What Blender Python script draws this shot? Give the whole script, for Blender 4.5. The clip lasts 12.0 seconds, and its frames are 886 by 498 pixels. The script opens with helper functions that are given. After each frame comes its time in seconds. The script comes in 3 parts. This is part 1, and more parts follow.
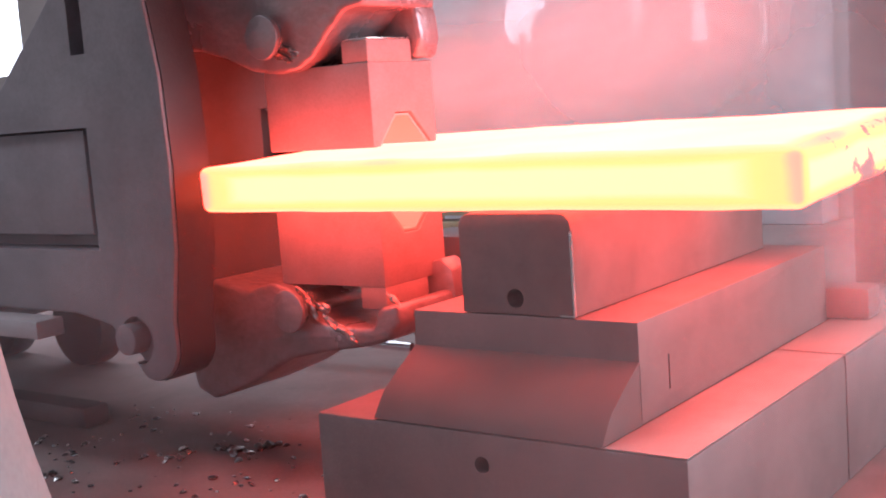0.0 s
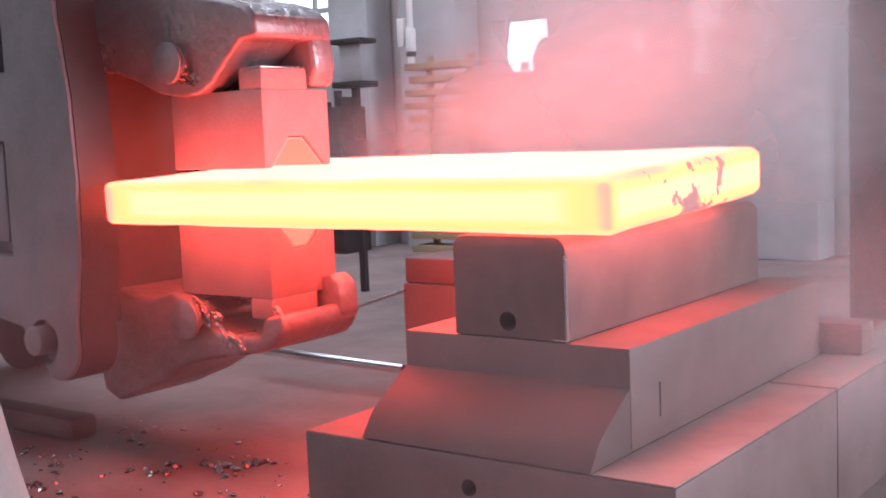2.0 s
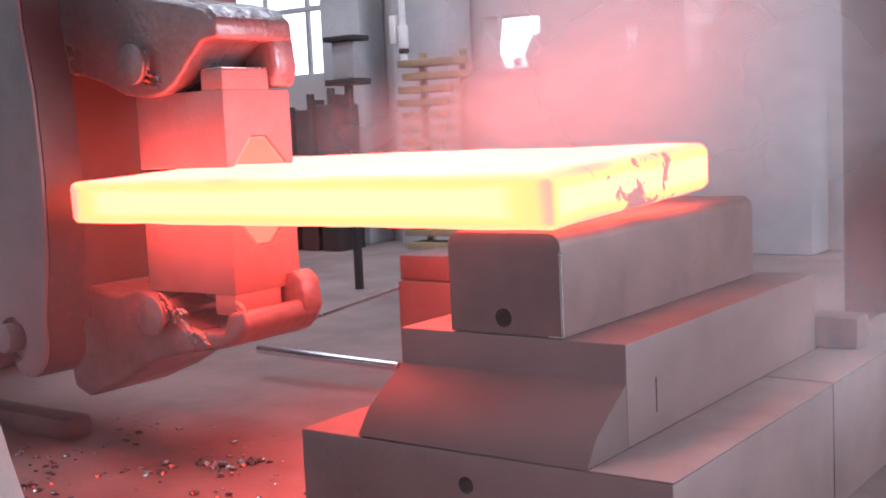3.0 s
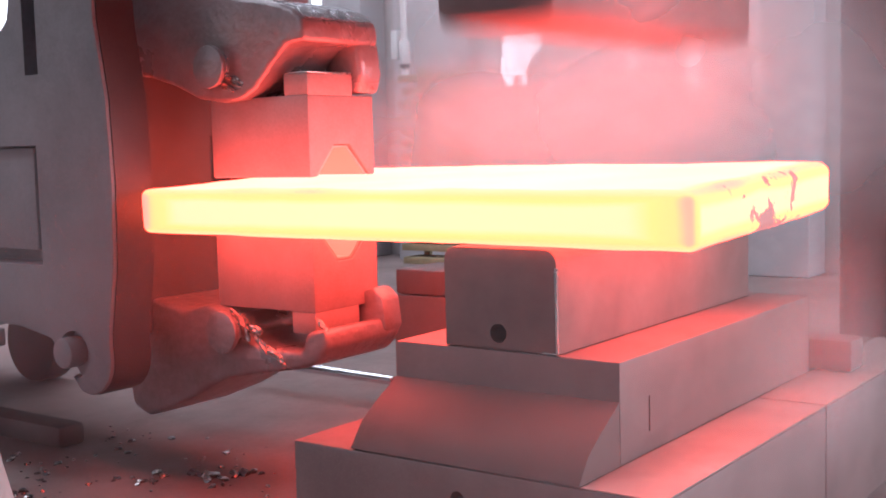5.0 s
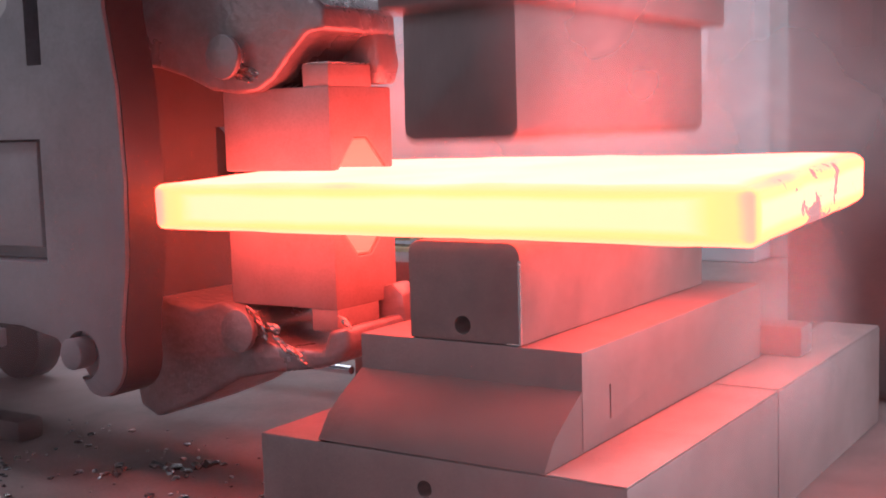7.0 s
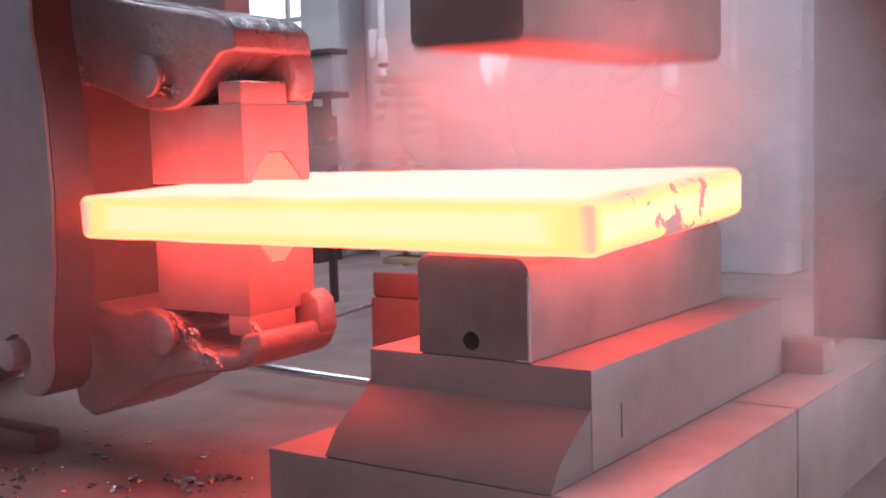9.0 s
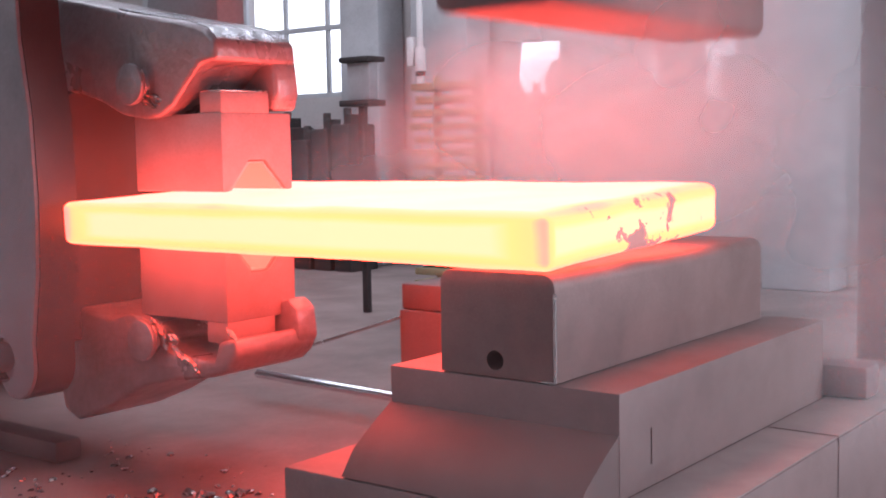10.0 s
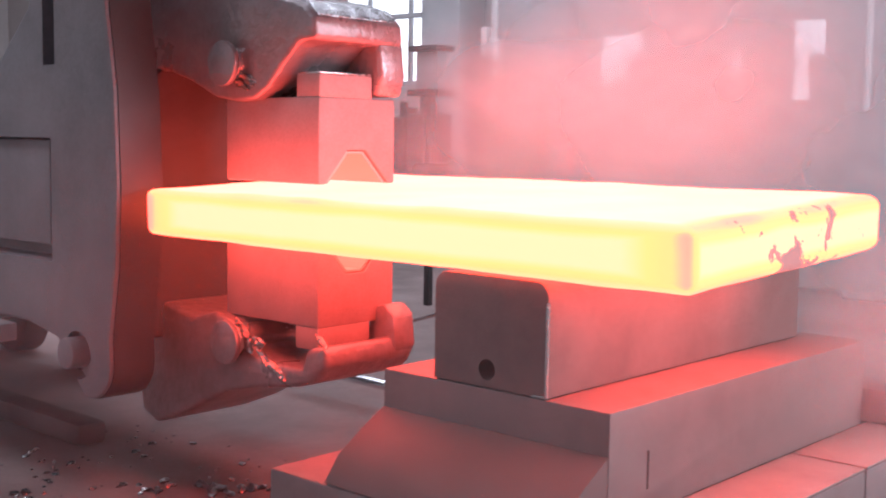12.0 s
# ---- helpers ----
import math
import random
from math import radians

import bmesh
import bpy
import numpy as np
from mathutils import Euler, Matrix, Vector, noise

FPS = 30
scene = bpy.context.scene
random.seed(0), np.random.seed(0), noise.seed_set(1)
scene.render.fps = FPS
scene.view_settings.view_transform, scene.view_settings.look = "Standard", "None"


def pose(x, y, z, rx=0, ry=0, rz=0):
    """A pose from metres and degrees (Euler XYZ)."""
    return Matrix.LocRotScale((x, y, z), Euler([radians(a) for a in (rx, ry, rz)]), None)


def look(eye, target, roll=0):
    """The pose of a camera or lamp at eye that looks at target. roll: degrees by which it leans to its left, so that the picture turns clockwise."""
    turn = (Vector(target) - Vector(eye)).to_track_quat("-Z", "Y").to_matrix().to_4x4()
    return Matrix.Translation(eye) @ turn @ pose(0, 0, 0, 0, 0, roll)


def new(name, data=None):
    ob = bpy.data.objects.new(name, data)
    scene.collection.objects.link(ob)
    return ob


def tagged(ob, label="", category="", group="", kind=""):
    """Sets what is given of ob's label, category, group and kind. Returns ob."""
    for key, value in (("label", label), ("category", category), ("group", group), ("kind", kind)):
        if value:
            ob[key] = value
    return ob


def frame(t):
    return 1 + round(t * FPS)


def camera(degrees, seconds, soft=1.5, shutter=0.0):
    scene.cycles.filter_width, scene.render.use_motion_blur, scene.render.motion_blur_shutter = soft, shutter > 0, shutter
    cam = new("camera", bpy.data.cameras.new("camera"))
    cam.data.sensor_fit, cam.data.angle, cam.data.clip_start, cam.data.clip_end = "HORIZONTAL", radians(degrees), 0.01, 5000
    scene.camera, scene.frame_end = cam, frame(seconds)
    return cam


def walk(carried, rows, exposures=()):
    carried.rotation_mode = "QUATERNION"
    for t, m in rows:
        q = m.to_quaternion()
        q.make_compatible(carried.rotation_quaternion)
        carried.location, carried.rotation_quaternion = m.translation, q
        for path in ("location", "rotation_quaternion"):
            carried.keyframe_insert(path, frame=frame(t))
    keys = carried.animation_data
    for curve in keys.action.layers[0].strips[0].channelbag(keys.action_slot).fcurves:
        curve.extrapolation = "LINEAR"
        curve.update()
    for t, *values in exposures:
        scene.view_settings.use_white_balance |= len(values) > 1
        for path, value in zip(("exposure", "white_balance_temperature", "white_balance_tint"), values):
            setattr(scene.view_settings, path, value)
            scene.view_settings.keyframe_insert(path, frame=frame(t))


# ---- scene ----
cam = camera(41.5, 12.0, soft=1.8, shutter=0.4)
PATH = [
    (0, (2.015, -3.041, 1.257), (0.821, -1.456, 1.013), -4.2),
    (0.5, (2.008, -3.035, 1.255), (0.843, -1.427, 1.016), -3.8),
    (1, (2.01, -3.02, 1.243), (0.833, -1.42, 1.015), -3.4),
    (1.5, (2.012, -3.03, 1.239), (0.835, -1.426, 1.029), -2.9),
    (2, (2.015, -3.031, 1.237), (0.824, -1.436, 1.037), -2.3),
    (2.5, (2.013, -3.028, 1.237), (0.829, -1.429, 1.03), -2.7),
    (4.5, (1.992, -3.024, 1.232), (0.819, -1.416, 1.043), -2.3),
    (5, (2.014, -3.032, 1.233), (0.835, -1.426, 1.054), -1.5),
    (5.5, (2.015, -3.071, 1.243), (0.852, -1.452, 1.078), -1.0),
    (6, (2.006, -3.107, 1.254), (0.88, -1.465, 1.071), -1.3),
    (6.5, (2.002, -3.121, 1.262), (0.898, -1.466, 1.064), -1.6),
    (8.5, (2.034, -3.047, 1.28), (0.918, -1.401, 1.065), -2.3),
    (9, (2.043, -3.02, 1.276), (0.89, -1.398, 1.087), -1.7),
    (9.5, (2.044, -2.983, 1.262), (0.864, -1.372, 1.135), -1.0),
    (10, (1.999, -2.871, 1.278), (0.789, -1.288, 1.106), -1.0),
    (10.5, (1.960, -2.779, 1.262), (0.708, -1.235, 1.037), 0.8),
    (11, (1.962, -2.663, 1.261), (0.629, -1.194, 1.005), 1.7),
    (11.5, (1.999, -2.568, 1.279), (0.635, -1.123, 1.056), 1.4),
    (12, (2.111, -2.532, 1.291), (0.775, -1.056, 1.103), 0.9),
]
walk(cam, [(t, look(eye, target, roll)) for t, eye, target, roll in PATH], exposures=[(0, -0.02, 6000, 18), (6.5, -0.03, 6000, 18), (8.5, -0.12, 6000, 18), (12, -0.10, 6000, 18)])

# ---- world and light ----
world = bpy.data.worlds.new("sky")
scene.world = world
world.use_nodes = True
wn = world.node_tree.nodes
sky = wn.new("ShaderNodeTexSky")
sky.sky_type, sky.sun_disc = "NISHITA", False
sky.sun_elevation, sky.sun_rotation = radians(38), radians(200)
world.node_tree.links.new(sky.outputs[0], wn["Background"].inputs[0])
wn["Background"].inputs[1].default_value = 0.13

sun = new("sun", bpy.data.lights.new("sun", "SUN"))
sun.data.energy, sun.data.angle, sun.data.color = 0.8, radians(12), (1.0, 0.97, 0.92)
sun.matrix_world = look((8, 9, 9), (0, 0, 0))


def opening_glow(m, sx, sy, watts):
    """An added daylight lamp for an unseen opening in the roof or east wall."""
    lamp = new("added_daylight", bpy.data.lights.new("added_daylight", "AREA"))
    lamp.data.shape, lamp.data.size, lamp.data.size_y = "RECTANGLE", sx, sy
    lamp.data.energy, lamp.data.color = watts, (0.95, 0.97, 1.0)
    lamp.matrix_world = m


opening_glow(look((8.95, 4.5, 3.2), (0, 1.5, 0.9)), 6.5, 5.0, 900)
opening_glow(look((-7.0, 2.0, 8.15), (-7.0, 2.0, 0)), 7.0, 2.6, 260)
opening_glow(look((-7.0, 5.8, 8.15), (-7.0, 5.8, 0)), 7.0, 2.3, 310)
opening_glow(look((3.0, 2.0, 8.15), (3.0, 2.0, 0)), 7.0, 2.6, 260)
opening_glow(look((-7.0, -4.0, 8.15), (-7.0, -4.0, 0)), 7.0, 2.6, 420)


# ---- materials ----
def mat(name, base, rough=0.6, metal=0.0, dark=0.55, grain=9.0, stain=1.6, bump=0.35, spec=0.5, tint=None, dusty=0.0):
    m = bpy.data.materials.new(name)
    m.use_nodes = True
    nt = m.node_tree
    n, link = nt.nodes, nt.links.new
    bsdf = n["Principled BSDF"]
    co = n.new("ShaderNodeTexCoord")
    fine, wide = n.new("ShaderNodeTexNoise"), n.new("ShaderNodeTexNoise")
    fine.inputs["Scale"].default_value, fine.inputs["Detail"].default_value = grain * 11, 6
    wide.inputs["Scale"].default_value, wide.inputs["Detail"].default_value = stain, 5
    wide.inputs["Roughness"].default_value = 0.65
    for t in (fine, wide):
        link(co.outputs["Object"], t.inputs["Vector"])
    low = [c * dark for c in base]
    if tint:
        low = [a * 0.5 + b * 0.5 for a, b in zip(low, tint)]
    ramp = n.new("ShaderNodeValToRGB")
    ramp.color_ramp.elements[0].position, ramp.color_ramp.elements[1].position = 0.32, 0.66
    ramp.color_ramp.elements[0].color, ramp.color_ramp.elements[1].color = (*low, 1), (*base, 1)
    link(wide.outputs["Fac"], ramp.inputs[0])
    mix = n.new("ShaderNodeMix")
    mix.data_type, mix.blend_type = "RGBA", "MULTIPLY"
    mix.inputs["Factor"].default_value = 0.5
    fr = n.new("ShaderNodeValToRGB")
    fr.color_ramp.elements[0].position, fr.color_ramp.elements[1].position = 0.3, 0.6
    fr.color_ramp.elements[0].color = (0.82, 0.80, 0.79, 1)
    link(fine.outputs["Fac"], fr.inputs[0])
    link(ramp.outputs[0], mix.inputs["A"])
    link(fr.outputs[0], mix.inputs["B"])
    link(mix.outputs["Result"], bsdf.inputs["Base Color"])
    rr = n.new("ShaderNodeMapRange")
    rr.inputs["To Min"].default_value, rr.inputs["To Max"].default_value = min(1, rough + 0.15), max(0.05, rough - 0.15)
    link(wide.outputs["Fac"], rr.inputs["Value"])
    link(rr.outputs[0], bsdf.inputs["Roughness"])
    bsdf.inputs["Metallic"].default_value = metal
    bsdf.inputs["Specular IOR Level"].default_value = spec
    b = n.new("ShaderNodeBump")
    b.inputs["Strength"].default_value, b.inputs["Distance"].default_value = bump * 0.4, 0.01
    link(fine.outputs["Fac"], b.inputs["Height"])
    link(b.outputs[0], bsdf.inputs["Normal"])
    return m


def hot_mat():
    """Steel at forging heat: edges have cooled, the end carries patches of dark scale."""
    m = bpy.data.materials.new("hot_steel")
    m.use_nodes = True
    nt = m.node_tree
    n, link = nt.nodes, nt.links.new
    bsdf = n["Principled BSDF"]
    co = n.new("ShaderNodeTexCoord")
    sep = n.new("ShaderNodeSeparateXYZ")
    link(co.outputs["Object"], sep.inputs[0])

    def op(kind, a, b=None, clamp=False):
        q = n.new("ShaderNodeMath")
        q.operation, q.use_clamp = kind, clamp
        for i, v in enumerate((a, b)):
            if v is None:
                continue
            if isinstance(v, (int, float)):
                q.inputs[i].default_value = v
            else:
                link(v, q.inputs[i])
        return q.outputs[0]

    # distance from the nearest edges of the bar, as the cooling goes inward from two faces at once
    dx = op("SUBTRACT", L_SLAB / 2, op("ABSOLUTE", sep.outputs[0]))
    dy = op("SUBTRACT", W_SLAB / 2, op("ABSOLUTE", sep.outputs[1]))
    dz = op("SUBTRACT", H_SLAB / 2, op("ABSOLUTE", sep.outputs[2]))
    wob = n.new("ShaderNodeTexNoise")
    wob.inputs["Scale"].default_value, wob.inputs["Detail"].default_value = 3.0, 4
    link(co.outputs["Object"], wob.inputs["Vector"])
    # sum of the two smaller distances: zero on an edge, growing into the faces
    lo = op("MINIMUM", op("MINIMUM", op("ADD", op("MULTIPLY", dx, 0.42), op("MULTIPLY", dy, 3.0)), op("MULTIPLY", op("ADD", dy, dz), 1.7)), op("MULTIPLY", op("ADD", op("MULTIPLY", dx, 0.6), dz), 1.7))
    heat = n.new("ShaderNodeMapRange")
    heat.inputs["From Min"].default_value, heat.inputs["From Max"].default_value = -0.004, 0.088
    link(op("ADD", lo, op("MULTIPLY", op("SUBTRACT", wob.outputs["Fac"], 0.5), 0.03)), heat.inputs["Value"])
    ramp = n.new("ShaderNodeValToRGB")
    e = ramp.color_ramp.elements
    e[0].position, e[0].color = 0.0, (0.80, 0.034, 0.024, 1)
    e[1].position, e[1].color = 1.0, (1.0, 0.088, 0.040, 1)
    for at, c in ((0.20, (0.95, 0.054, 0.030, 1)), (0.34, (1.0, 0.078, 0.022, 1)), (0.65, (1.0, 0.084, 0.021, 1))):
        q = e.new(at)
        q.color = c
    link(heat.outputs[0], ramp.inputs[0])
    # the struck faces, above and below, are brighter: freshly bared by the blows
    topf = n.new("ShaderNodeMapRange")
    topf.inputs["From Min"].default_value, topf.inputs["From Max"].default_value = H_SLAB / 2 - 0.02, H_SLAB / 2 - 0.004
    link(op("ABSOLUTE", sep.outputs[2]), topf.inputs["Value"])
    bare = n.new("ShaderNodeMix")
    bare.data_type = "RGBA"
    bare.inputs["B"].default_value = (1.0, 0.090, 0.064, 1)
    link(op("MULTIPLY", topf.outputs[0], op("MULTIPLY", heat.outputs[0], op("ADD", 0.4, op("MULTIPLY", wob.outputs["Fac"], 0.9)), True), True), bare.inputs["Factor"])
    link(ramp.outputs[0], bare.inputs["A"])
    # scale patches on the free end
    pn = n.new("ShaderNodeTexNoise")
    pn.inputs["Scale"].default_value, pn.inputs["Detail"].default_value, pn.inputs["Roughness"].default_value = 8.5, 5, 0.62
    link(co.outputs["Object"], pn.inputs["Vector"])
    endm = n.new("ShaderNodeMapRange")
    endm.inputs["From Min"].default_value, endm.inputs["From Max"].default_value = L_SLAB / 2 - 0.03, L_SLAB / 2 - 0.01
    link(sep.outputs[0], endm.inputs["Value"])
    spread = op("SUBTRACT", pn.outputs["Fac"], op("MULTIPLY", op("ABSOLUTE", op("SUBTRACT", sep.outputs[1], 0.04)), 0.32))
    thr = n.new("ShaderNodeMapRange")
    thr.inputs["From Min"].default_value, thr.inputs["From Max"].default_value = 0.512, 0.530
    link(spread, thr.inputs["Value"])
    patch = op("MULTIPLY", endm.outputs[0], thr.outputs[0], True)
    scale = n.new("ShaderNodeMix")
    scale.data_type = "RGBA"
    scale.inputs["B"].default_value = (0.06, 0.022, 0.020, 1)
    link(patch, scale.inputs["Factor"])
    link(bare.outputs["Result"], scale.inputs["A"])
    link(scale.outputs["Result"], bsdf.inputs["Emission Color"])
    bsdf.inputs["Emission Strength"].default_value = HEAT
    bsdf.inputs["Base Color"].default_value = (0.12, 0.09, 0.08, 1)
    bsdf.inputs["Roughness"].default_value = 0.8
    return m


L_SLAB, W_SLAB, H_SLAB, HEAT = 2.34, 1.15, 0.176, 11.5
M_HOT = hot_mat()
M_DIE = mat("die_steel", (0.29, 0.19, 0.175), 0.55, 0.2, 0.7, 9, 2.2, 0.25)
# darker than the holder's steel: the foot's shade is put into its colour
M_FOOT = mat("shaded_foot_steel", (0.16, 0.112, 0.105), 0.7, 0.15, 0.7, 8, 1.5, 0.3)
M_BASE = mat("anvil_steel", (0.27, 0.19, 0.178), 0.6, 0.15, 0.7, 8, 1.5, 0.3)
M_PALE = mat("pale_top_steel", (0.46, 0.385, 0.36), 0.5, 0.1, 0.75, 8, 2.5, 0.3)
M_RAM = mat("ram_steel", (0.19, 0.14, 0.135), 0.65, 0.1, 0.7, 9, 2, 0.25)
M_TONG = mat("tong_casting", (0.35, 0.305, 0.31), 0.3, 0.4, 0.6, 2.5, 2.5, 1.6)
M_JAW = mat("jaw_steel", (0.38, 0.28, 0.265), 0.6, 0.1, 0.75, 9, 2.5, 0.3)
M_SOOT = mat("sooty_casting", (0.085, 0.07, 0.068), 0.75, 0.1, 0.8, 8, 2, 0.15)
M_GREASE = mat("burnt_grease", (0.5, 0.40, 0.37), 0.14, 0.85, 0.6, 3, 5, 0.9)
M_PLATE = mat("grey_paint_worn", (0.245, 0.225, 0.235), 0.5, 0.1, 0.7, 6, 1.8, 0.2)
M_FRAME = mat("frame_casting", (0.17, 0.16, 0.162), 0.6, 0.1, 0.7, 6, 1.2, 0.3)
M_DARK = mat("dark_greasy_steel", (0.05, 0.045, 0.045), 0.5, 0.3, 0.6)
M_WORN = mat("bright_worn_steel", (0.75, 0.74, 0.73), 0.25, 0.9, 0.6, 9, 4)
M_CROWN = mat("glinting_casting", (0.62, 0.63, 0.65), 0.27, 0.75, 0.35, 1.2, 9, 2.2)
M_FLOOR = mat("scale_covered_concrete", (0.29, 0.22, 0.205), 0.85, 0.0, 0.6, 5, 0.9, 0.6)
M_WALL = mat("limewashed_wall", (0.52, 0.485, 0.475), 0.9, 0.0, 0.75, 3, 0.4, 0.2)
M_COL = mat("painted_column", (0.50, 0.51, 0.53), 0.6, 0.0, 0.7, 4, 0.8, 0.15)
M_WOOD = mat("old_timber", (0.42, 0.35, 0.20), 0.8, 0.0, 0.6, 6, 3, 0.3)
M_FLAKE = mat("shed_scale", (0.42, 0.40, 0.39), 0.22, 0.8, 0.5, 12, 6)
M_WHITE = mat("white_enamel", (0.82, 0.82, 0.82), 0.35, 0.0, 0.85, 6, 3, 0.05)
M_GUARD = mat("pale_guard_paint", (0.40, 0.385, 0.375), 0.5, 0.0, 0.85, 6, 3, 0.1)


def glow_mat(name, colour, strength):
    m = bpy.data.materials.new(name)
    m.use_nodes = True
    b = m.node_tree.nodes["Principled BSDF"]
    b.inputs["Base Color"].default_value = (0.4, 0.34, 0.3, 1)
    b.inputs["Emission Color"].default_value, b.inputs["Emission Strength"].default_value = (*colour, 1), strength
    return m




# ---- mesh helpers ----
def box(x0, x1, y0, y1, z0, z1, bevel=0.0, seg=2):
    bm = bmesh.new()
    bmesh.ops.create_cube(bm, size=1.0, matrix=Matrix.Translation(((x0 + x1) / 2, (y0 + y1) / 2, (z0 + z1) / 2)) @ Matrix.Diagonal((x1 - x0, y1 - y0, z1 - z0, 1)))
    if bevel:
        bmesh.ops.bevel(bm, geom=bm.edges[:], offset=bevel, segments=seg, profile=0.5, affect="EDGES", clamp_overlap=True)
    return bm


def prism(profile, lo, hi, axis="y", bevel=0.0, seg=2):
    """Extrudes a closed profile: (x, z) along y, (y, z) along x, or (x, y) along z."""
    bm = bmesh.new()
    put = {"y": lambda a, b, c: (a, c, b), "x": lambda a, b, c: (c, a, b), "z": lambda a, b, c: (a, b, c)}[axis]
    v0 = [bm.verts.new(put(a, b, lo)) for a, b in profile]
    v1 = [bm.verts.new(put(a, b, hi)) for a, b in profile]
    n = len(profile)
    bm.faces.new(v0), bm.faces.new(v1)
    for i in range(n):
        bm.faces.new((v0[i], v0[(i + 1) % n], v1[(i + 1) % n], v1[i]))
    bmesh.ops.recalc_face_normals(bm, faces=bm.faces[:])
    if bevel:
        sharp = [e for e in bm.edges if e.calc_face_angle(0) > 0.45]
        bmesh.ops.bevel(bm, geom=sharp, offset=bevel, segments=seg, profile=0.5, affect="EDGES", clamp_overlap=True)
    return bm


def rod(a, b, r, seg=20, bevel=0.0, r2=None):
    a, b = Vector(a), Vector(b)
    bm = bmesh.new()
    bmesh.ops.create_cone(bm, cap_ends=True, segments=seg, radius1=r, radius2=r if r2 is None else r2, depth=(b - a).length)
    if bevel:
        rim = [e for e in bm.edges if e.calc_face_angle(0) > 1.2]
        bmesh.ops.bevel(bm, geom=rim, offset=bevel, segments=2, profile=0.5, affect="EDGES")
    bmesh.ops.transform(bm, matrix=Matrix.Translation((a + b) / 2) @ (b - a).to_track_quat("Z", "Y").to_matrix().to_4x4(), verts=bm.verts[:])
    return bm


def merge(*bms):
    out = bmesh.new()
    for b in bms:
        tmp = bpy.data.meshes.new("tmp")
        b.to_mesh(tmp)
        out.from_mesh(tmp)
        b.free()
        bpy.data.meshes.remove(tmp)
    return out


def mesh_of(name, bm, material, smooth=0.6):
    me = bpy.data.meshes.new(name)
    bmesh.ops.triangulate(bm, faces=[f for f in bm.faces if len(f.verts) > 4], ngon_method="EAR_CLIP")
    for f in bm.faces:
        f.smooth = True
    for e in bm.edges:
        e.smooth = e.calc_face_angle(0) < smooth
    bm.to_mesh(me)
    bm.free()
    me.materials.append(material)
    return me


def part(name, bm, material, parent, label=""):
    ob = new(name, mesh_of(name, bm, material))
    ob.parent = parent
    if label:
        tagged(ob, label)
    return ob


def thing(name, bm, material, label, category, group="", kind=""):
    return tagged(new(name, mesh_of(name, bm, material)), label, category, group, kind)


def empty(name, label, category, at=(0, 0, 0), group=""):
    ob = tagged(new(name), label, category, group)
    ob.location = at
    return ob


def cut(ob, *cutters):
    """Takes the cutters out of ob's mesh for good."""
    tmp = []
    for bm in cutters:
        me = bpy.data.meshes.new("cutter")
        bmesh.ops.recalc_face_normals(bm, faces=bm.faces[:])
        bm.to_mesh(me)
        bm.free()
        c = new("cutter", me)
        md = ob.modifiers.new("cut", "BOOLEAN")
        md.operation, md.object, md.solver = "DIFFERENCE", c, "EXACT"
        tmp.append(c)
    keep = ob.parent
    bpy.context.view_layer.update()
    me = bpy.data.meshes.new_from_object(ob.evaluated_get(bpy.context.evaluated_depsgraph_get()))
    ob.modifiers.clear()
    ob.data = me
    for c in tmp:
        bpy.data.objects.remove(c)
    return ob


def arc(cx, cy, r, a0, a1, n=6, ry=None):
    return [(cx + r * math.cos(radians(a0 + (a1 - a0) * i / n)), cy + (ry or r) * math.sin(radians(a0 + (a1 - a0) * i / n))) for i in range(n + 1)]


# ---- the hall ----
FLOOR_Z = -0.2
thing("floor", box(-20, 9, -9, 9, FLOOR_Z - 0.3, FLOOR_Z), M_FLOOR, "workshop concrete floor covered in grey scale dust", "floor", kind="structure")


def wall_with_openings(name, along, at, thick, lo, hi, z0, z1, openings):
    """An upright wall cut into piers, sills and lintels round its openings (from, to, sill, head)."""
    bms = []

    def piece(a, b, c, d):
        if b - a > 0.01 and d - c > 0.01:
            bms.append(box(a, b, at, at + thick, c, d) if along == "x" else box(at, at + thick, a, b, c, d))
    pos = lo
    for a, b, c, d in sorted(openings):
        piece(pos, a, z0, z1)
        piece(a, b, z0, c)
        piece(a, b, d, z1)
        pos = b
    piece(pos, hi, z0, z1)
    return thing(name, merge(*bms), M_WALL, "grey limewashed workshop wall with tall openings", "wall", kind="structure")


# the small opening at -4.98 is added in place of a bright lamp
OPEN_N = [(-17.4, -15.7, 2.3, 5.5), (-10.75, -8.30, 2.0, 5.2), (-6.1, -5.3, 1.92, 2.55), (-4.98, -4.82, 2.72, 2.98), (-4.34, -4.04, 1.78, 2.5), (-3.62, -3.12, 1.75, 2.6)]
wall_with_openings("wall_north", "x", 9.0, 0.35, -20, 9, FLOOR_Z, 8.2, OPEN_N)
# south, west and east walls are unseen, their openings added to bring in light
wall_with_openings("wall_south", "x", -9.35, 0.35, -20, 9, FLOOR_Z, 8.2, [(-12, -8, 1.5, 5), (-3, 1, 1.5, 5)])
wall_with_openings("wall_west", "y", -20.35, 0.35, -9, 9, FLOOR_Z, 8.2, [(-4, 0, 1.5, 5), (3, 6.5, 1.5, 5)])
wall_with_openings("wall_east", "y", 9.0, 0.35, -9, 9, FLOOR_Z, 8.2, [(1.2, 7.8, 0.7, 5.7)])
# unseen roof, its skylight strips added for light and reflections
roof_bits = [box(-20, 9, a, b, 8.2, 8.4) for a, b in ((-9, -5.4), (-2.6, 0.6), (3.4, 4.6), (7.0, 9))]
roof_bits.append(box(-5.37, -5.07, 4.6, 7.0, 8.2, 8.4))
